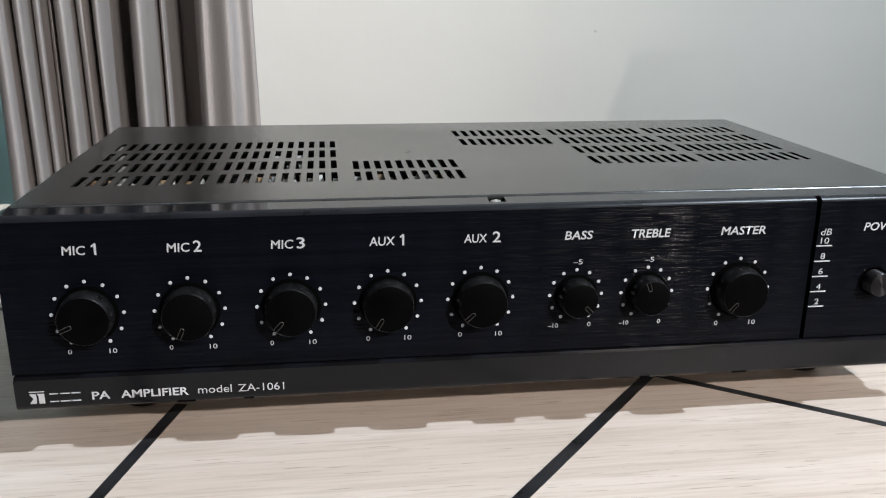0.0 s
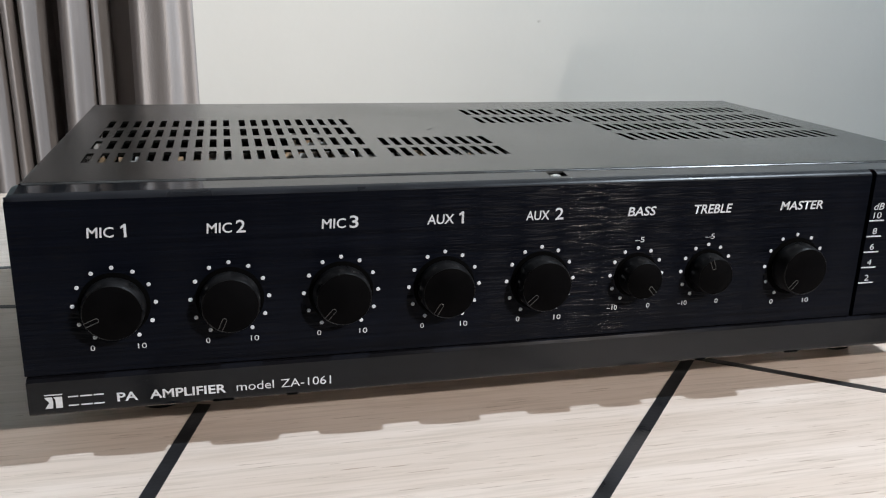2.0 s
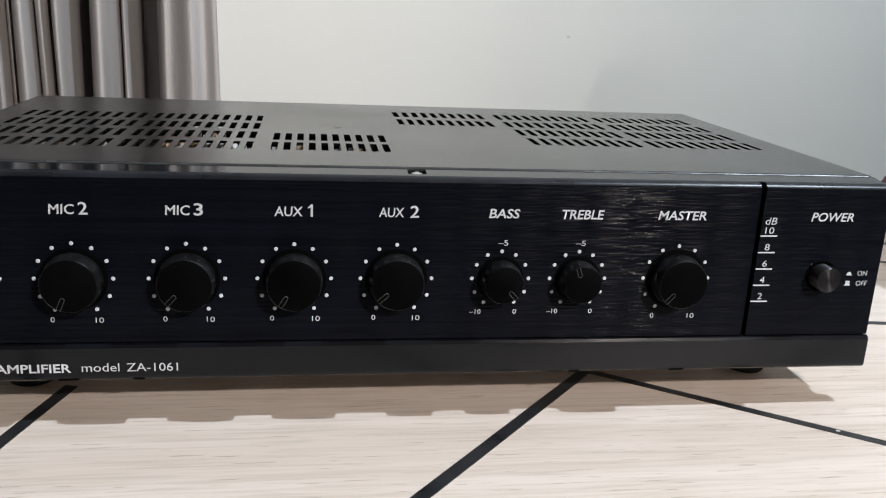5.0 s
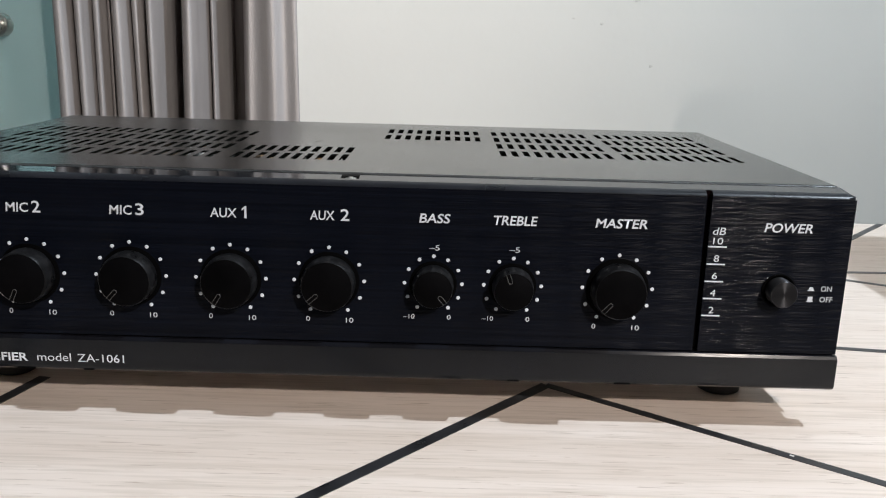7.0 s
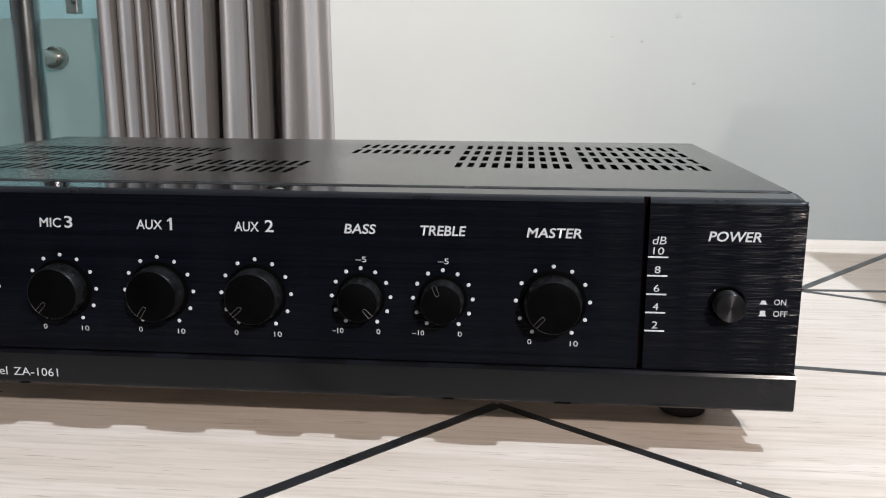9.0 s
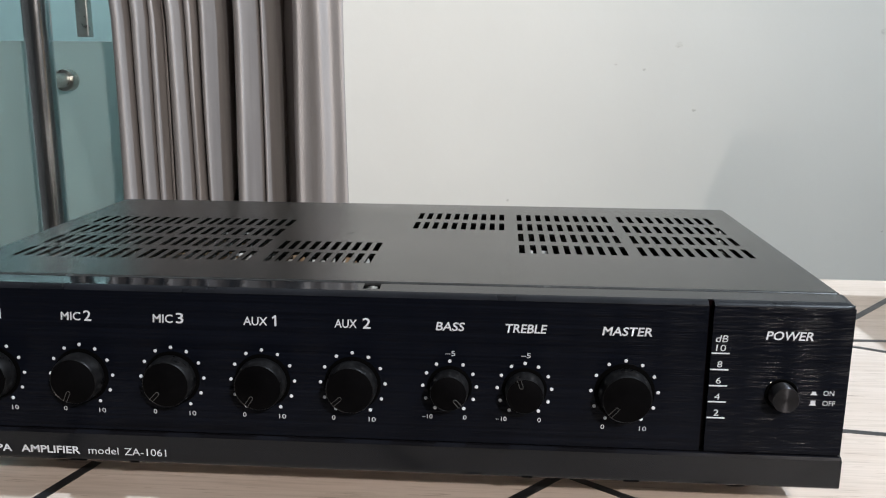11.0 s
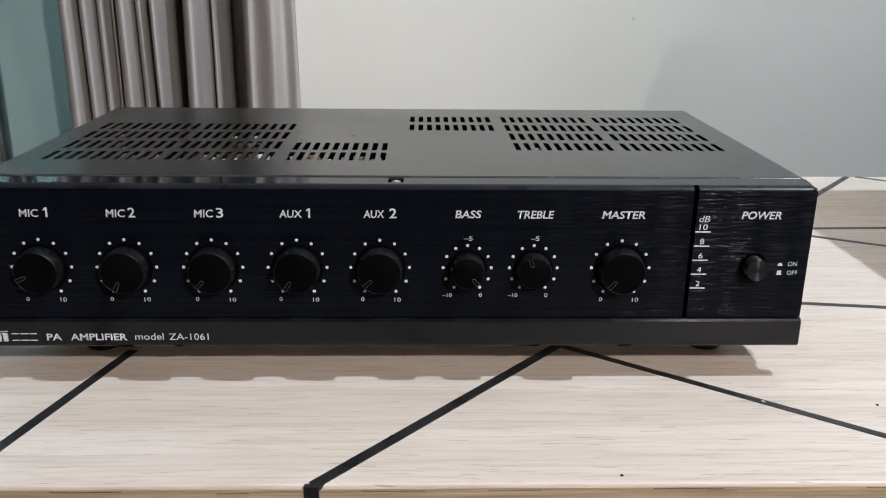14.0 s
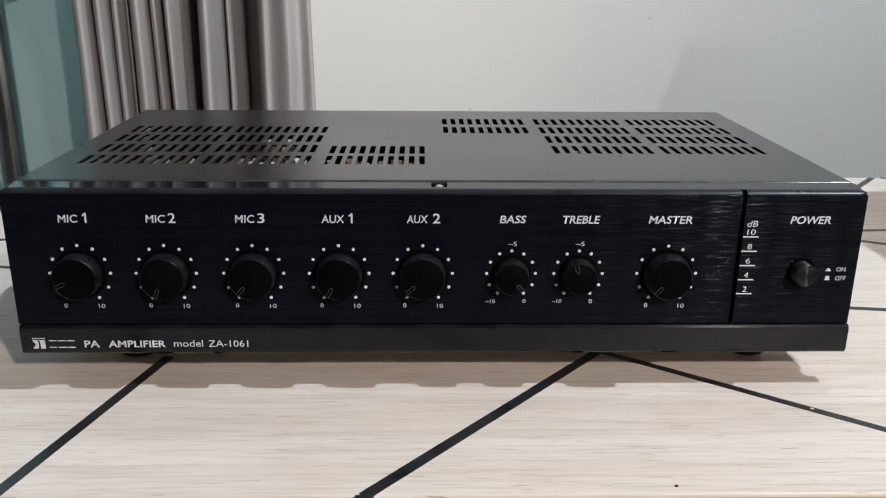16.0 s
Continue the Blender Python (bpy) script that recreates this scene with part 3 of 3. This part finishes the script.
for lo, hi, y0, count in ((-0.190, -0.130, 0.0635, 17), (-0.126, -0.069, 0.0635, 17), (-0.061, -0.010, 0.0630, 15), (-0.112, -0.086, 0.0900, 5), (-0.104, -0.084, 0.1180, 3), (0.070, 0.085, 0.0860, 2)):
    for i in range(count):
        x0 = lo + (hi - lo) * (i + rng.uniform(0.0, 0.5)) / count
        top = rng.uniform(0.0790, 0.0820)
        w = rng.uniform(0.0018, 0.0036)
        bm = box(-w / 2, w / 2, -0.003, 0.003, -0.002, 0.001)
        bm.transform(pose(x0 + w / 2, y0 + 0.001 + rng.uniform(-0.001, 0.002), top, rng.uniform(25, 50), 0, rng.uniform(-15, 15)))
        box(x0 + w * 0.3, x0 + w * 0.7, y0 + 0.0020, y0 + 0.0035, 0.0097, top, bm=bm)
        part("fin", bm, [M_TIN, M_TIN, M_BOARD, M_DARK, M_TIN][rng.randrange(5)], inside)
part("bracket", box(-0.19, -0.005, 0.036, 0.040, 0.0097, 0.058), M_ALU, inside)

# ---- knobs ----
BIG = dict(well=0.0128, r0=0.0114, r1=0.0107, depth=0.0089)
SMALL = dict(well=0.0100, r0=0.0087, r1=0.0081, depth=0.0089)
MASTER = dict(well=0.0133, r0=0.0116, r1=0.0107, depth=0.0092)
ZC = 0.0606
KNOBS = [(-0.1764, BIG, 247), (-0.1345, BIG, 204), (-0.0917, BIG, 222), (-0.0497, BIG, 212), (-0.0084, BIG, 228), (0.0354, SMALL, 138), (0.0688, SMALL, 340), (0.1129, MASTER, 222)]


def knob(x, k, angle):
    d, r0, r1 = k["depth"], k["r0"], k["r1"]
    bm = turned([(r0 * 0.95, -0.0002), (r0, -0.0012), (r0 * 0.985, -0.004), (r1 * 1.03, -d + 0.0012), (r1, -d + 0.0003), (r1 * 0.985, -d), (r1 * 0.965, -d + 0.0002)], 96, "y", 0.00016)
    bmesh.ops.translate(bm, verts=bm.verts[:], vec=(x, 0, ZC))
    wl = turned([(k["well"], 0.0001), (k["well"], -0.0001), (k["well"] - 0.0001, -0.00016)], 48, "y")
    bmesh.ops.translate(wl, verts=wl.verts[:], vec=(x, 0, ZC))
    part("knob_well", wl, M_DARK, amp, "", True)
    ob = part("knob", bm, M_KNOB, amp, "black knurled rotary knob", True)
    bm = turned([(r1 * 0.96, -d + 0.0003), (r1 * 0.96, -d + 0.0001), (r1 * 0.94, -d)], 40, "y")
    bmesh.ops.translate(bm, verts=bm.verts[:], vec=(x, 0, ZC))
    part("knob_face", bm, M_KNOBFACE, ob, "", True)
    a = radians(angle)
    ux, uz = math.sin(a), math.cos(a)
    px, pz = -uz, ux
    # a fine raised outline, open at the rim and rounded towards the middle
    mid = [(0.99 * r1, 0.0008), (0.56 * r1, 0.0008)] + [(0.56 * r1 - 0.0008 * math.sin(math.pi * k / 6), 0.0008 * math.cos(math.pi * k / 6)) for k in range(1, 6)] + [(0.56 * r1, -0.0008), (0.99 * r1, -0.0008)]
    bm = tube([(x + ux * l + px * w, -d - 0.00005, ZC + uz * l + pz * w) for l, w in mid], 0.00013, 6)
    part("pointer", bm, M_MARK, ob, "raised pointer line")


for kx, kk, ka in KNOBS:
    knob(kx, kk, ka)

# ---- printing on the panel ----
dot_mesh = turned([(0.00080, 0.0), (0.00080, -0.00012), (0.00068, -0.00018)], 14, "y")
dot_me = bpy.data.meshes.new("dot")
dot_mesh.to_mesh(dot_me)
dot_mesh.free()
dot_me.materials.append(M_INK)
for kx, kk, ka in KNOBS:
    rd = 0.0121 if kk is SMALL else 0.0147
    for i in range(11):
        a = radians(-147.5 + 29.5 * i)
        o = new("dot", dot_me)
        o.parent = amp
        o.location = (kx + rd * math.sin(a), 0, ZC + rd * math.cos(a))


def lettering(text, x0, x1, z, h, y=0.0, shear=0.0, bold=0.0):
    """Printed letters that fill the span x0 to x1, centred at the height z, h tall."""
    cu = bpy.data.curves.new("lettering", "FONT")
    cu.body, cu.shear, cu.offset, cu.resolution_u = text, shear, bold, 3
    tmp = new("lettering", cu)
    me = bpy.data.meshes.new_from_object(tmp.evaluated_get(bpy.context.evaluated_depsgraph_get()))
    bpy.data.objects.remove(tmp)
    co = np.empty(len(me.vertices) * 3)
    me.vertices.foreach_get("co", co)
    co = co.reshape(-1, 3)
    lo, hi = co.min(0), co.max(0)
    out = np.empty_like(co)
    out[:, 0] = x0 + (co[:, 0] - lo[0]) / (hi[0] - lo[0]) * (x1 - x0)
    out[:, 2] = z - h / 2 + (co[:, 1] - lo[1]) / (hi[1] - lo[1]) * h
    out[:, 1] = y - 0.00022
    me.vertices.foreach_set("co", out.ravel())
    me.materials.clear()
    me.materials.append(M_INK)
    me.name = "lettering"
    ob = new("lettering", me)
    ob.parent = amp
    ob["label"] = "white printed lettering"
    return ob


def flat(name, pts, y, label=""):
    bm = bmesh.new()
    f = bm.faces.new([bm.verts.new((x, y - 0.00022, z)) for x, z in pts])
    g = bmesh.ops.extrude_face_region(bm, geom=[f])
    bmesh.ops.translate(bm, verts=[e for e in g["geom"] if isinstance(e, bmesh.types.BMVert)], vec=(0, 0.00018, 0))
    bmesh.ops.recalc_face_normals(bm, faces=bm.faces[:])
    return part(name, bm, M_INK, amp, label)


for kx, word, num in ((-0.1764, "MIC", "1"), (-0.1345, "MIC", "2"), (-0.0917, "MIC", "3"), (-0.0497, "AUX", "1"), (-0.0084, "AUX", "2")):
    w0, w1 = (-0.0074, 0.0020) if word == "MIC" else (-0.0078, 0.0033 if num == "1" else 0.0024)
    lettering(word, kx + w0, kx + w1, 0.0889, 0.0040, shear=0.06, bold=0.012)
    n0, n1 = ((0.0046, 0.0063) if num == "1" else (0.0034, 0.0069)) if word == "MIC" else ((0.0056, 0.0073) if num == "1" else (0.0049, 0.0085))
    if num == "1":
        flat("lettering", [(kx + n1 - 0.0009, 0.0868), (kx + n1, 0.0868), (kx + n1, 0.0918), (kx + n1 - 0.0007, 0.0918), (kx + n0 - 0.0002, 0.0908), (kx + n0 - 0.0002, 0.0901), (kx + n1 - 0.0009, 0.0906)], 0)
    else:
        lettering(num, kx + n0, kx + n1, 0.0893, 0.0050, bold=0.012)
    lettering("0", kx - 0.0098, kx - 0.0082, 0.0440, 0.0022)
    lettering("10", kx + 0.0071, kx + 0.0103, 0.0437, 0.0022)
lettering("BASS", 0.0290, 0.0419, 0.0889, 0.0040, shear=0.14, bold=0.016)
lettering("TREBLE", 0.0598, 0.0780, 0.0888, 0.0040, shear=0.14, bold=0.016)
lettering("MASTER", 0.1019, 0.1235, 0.0888, 0.0040, shear=0.14, bold=0.016)
lettering("POWER", 0.1718, 0.1919, 0.0888, 0.0040, shear=0.17, bold=0.016)
lettering("0", 0.1032, 0.1048, 0.0440, 0.0022)
lettering("10", 0.1202, 0.1234, 0.0437, 0.0022)
for kx in (0.0354, 0.0688):
    lettering("–10", kx - 0.0124, kx - 0.0076, 0.0462, 0.0021)
    lettering("0", kx + 0.0062, kx + 0.0078, 0.0462, 0.0021)
    lettering("–5", kx - 0.0020, kx + 0.0024, 0.0764, 0.0023)
lettering("dB", 0.1507, 0.1560, 0.0868, 0.0031, shear=0.15)
for num, z, w in (("10", 0.0801, 0.0042), ("8", 0.0726, 0.0022), ("6", 0.0651, 0.0022), ("4", 0.0576, 0.0022), ("2", 0.0501, 0.0022)):
    lettering(num, 0.1532 - w / 2, 0.1532 + w / 2, z + 0.0025, 0.0029, shear=0.03)
    part("scale_line", box(0.1493, 0.1571, -0.0002, 0.0001, z - 0.00028, z + 0.00028), M_INK, amp)
lettering("ON", 0.1984, 0.2030, 0.0632, 0.0023)
lettering("OFF", 0.1984, 0.2038, 0.0585, 0.0023)
SY = -0.0013
lettering("PA", -0.1783, -0.1707, 0.0237, 0.0037, SY, bold=0.02)
lettering("AMPLIFIER", -0.1663, -0.1377, 0.0237, 0.0037, SY, bold=0.02)
lettering("model", -0.1337, -0.1192, 0.0239, 0.0036, SY)
lettering("ZA-1061", -0.1164, -0.0964, 0.0238, 0.0036, SY)


# push-button signs: a low and a tall cap on a base line
flat("switch_sign", [(0.1928, 0.0622), (0.1960, 0.0622), (0.1954, 0.0627), (0.1951, 0.0637), (0.1937, 0.0637), (0.1934, 0.0627)], 0)
flat("switch_sign", [(0.1928, 0.0574), (0.1960, 0.0574), (0.1954, 0.0580), (0.1954, 0.0596), (0.1934, 0.0596), (0.1934, 0.0580)], 0)
# maker's mark as plain shapes
flat("maker_mark", [(-0.2040, 0.0265), (-0.1976, 0.0265), (-0.1976, 0.0269), (-0.2040, 0.0269)], SY)
flat("maker_mark", [(-0.2040, 0.0212), (-0.2013, 0.0212), (-0.2010, 0.0235), (-0.2013, 0.0258), (-0.2040, 0.0258), (-0.2024, 0.0236)], SY)
flat("maker_mark", [(-0.2002, 0.0212), (-0.1978, 0.0212), (-0.1978, 0.0258), (-0.2008, 0.0258), (-0.2004, 0.0250), (-0.2002, 0.0247)], SY)
for b0, b1 in ((-0.1957, -0.1921), (-0.1913, -0.1872), (-0.1866, -0.1830)):
    for z0, z1 in ((0.0216, 0.0221), (0.0252, 0.0257)):
        flat("maker_bar", [(b0, z0), (b1, z0), (b1, z1), (b0, z1)], SY)

# ---- power button ----
BX, BZ = 0.1806, 0.0620
bm = turned([(0.0055, 0.0003), (0.0070, 0.0003), (0.0072, -0.0003), (0.0070, -0.0006), (0.0064, -0.0006), (0.0060, 0.0000)], 40, "y")
bmesh.ops.translate(bm, verts=bm.verts[:], vec=(BX, 0, BZ))
part("button_collar", bm, M_DARK, amp, "", True)
bm = turned([(0.0057, 0.0), (0.0057, -0.0066), (0.0054, -0.0071), (0.0048, -0.0071), (0.0030, -0.0071), (0.0006, -0.0071)], 48, "y")
part("power_button", bm, M_BUTTON, amp, "round dark metallic push button", True).location = (BX, 0, BZ)

for cx, cz, cr in ((0.1756, 0.0673, 0.00035), (0.1748, 0.0652, 0.00022), (0.1744, 0.0640, 0.00026), (0.1746, 0.0618, 0.0002)):
    bm = turned([(cr, 0.0), (cr * 0.8, -0.00012), (cr * 0.3, -0.0002)], 7, "y")
    bmesh.ops.translate(bm, verts=bm.verts[:], vec=(cx, 0, cz))
    part("paint_chip", bm, M_STEEL, amp, "bright chip in the paint beside the button")

# ---- coil of twin cord beyond the amplifier ----
def coil(cx, cy, radius, turns, z0, phase):
    pts = []
    for i in range(turns * 28):
        a = 2 * math.pi * i / 28 + phase
        rr = radius * (1 + 0.10 * math.sin(2.3 * a / 3 + phase))
        pts.append((cx + rr * math.cos(a) * 1.15, cy + rr * math.sin(a), z0 + 0.018 + 0.0155 * math.sin(0.9 * a + phase) + 0.0006 * i / 28))
    return tube(pts, 0.0019)


cord = tagged(empty("cable_coil", 0.567, 0.385, 0.0), "loose coil of red and black twin cable on the table", "cable")
for i in range(3):
    part("red_strand", coil(0, 0, 0.050 + 0.006 * i, 2, 0, i * 1.3), M_RED, cord, "red cable", True)
    part("black_strand", coil(0.004, 0.003, 0.048 + 0.006 * i, 2, 0.004, i * 1.3 + 0.4), M_BLACKCORD, cord, "black cable", True)

# ---- unseen box added further along the table to cast the shade on the tabletop ----
carton = tagged(part("shade_box", box(0.495, 0.78, 0.004, 0.307, 0.0, 0.350, 0.003), mat("plain_brown_card", (0.36, 0.26, 0.17), 0.8, 0, 0.1, (8, 8, 8))), "unseen brown card box added on the table to cast shade", "box")

# ---- lamps ----
cl = tagged(empty("ceiling_lamp", 1.42, -0.23, CEIL), "round white ceiling lamp", "lamp")
part("housing", turned([(0.050, 0.0), (0.072, 0.0), (0.070, -0.012), (0.060, -0.016)], 40, "z"), M_CEILING, cl, "", True)
# cord and holder are added; only the light's position follows from its streak
pl = tagged(empty("pendant_lamp", 0.72, -1.34, CEIL), "unseen pendant fitting added at the low warm light", "lamp")
part("cord", turned([(0.003, 0.0), (0.003, -1.35)], 10, "z"), M_BLACKCORD, pl, "", True)
part("holder", turned([(0.012, -1.35), (0.022, -1.355), (0.022, -1.385), (0.016, -1.39)], 24, "z"), M_CEILING, pl, "", True)
# made-up fitting for the added spot that brightens the wall
sl = tagged(empty("spot_lamp", 0.40, -0.25, CEIL), "unseen ceiling spot added to warm and brighten the wall", "lamp")
part("base", turned([(0.030, 0.0), (0.034, 0.0), (0.034, -0.014), (0.030, -0.016)], 28, "z"), M_CEILING, sl, "", True)

# faint scuff on the cover
bm = box(-0.0028, 0.0028, -0.0004, 0.0004, -0.0001, 0.00005)
bm.transform(pose(-0.0294, 0.1190, CT, 0, 0, 52))
part("scuff", bm, mat("dull_scuff", (0.010, 0.010, 0.010), 0.5, 0, 0.3, (300, 300, 300)), lid, "dark scuff mark")
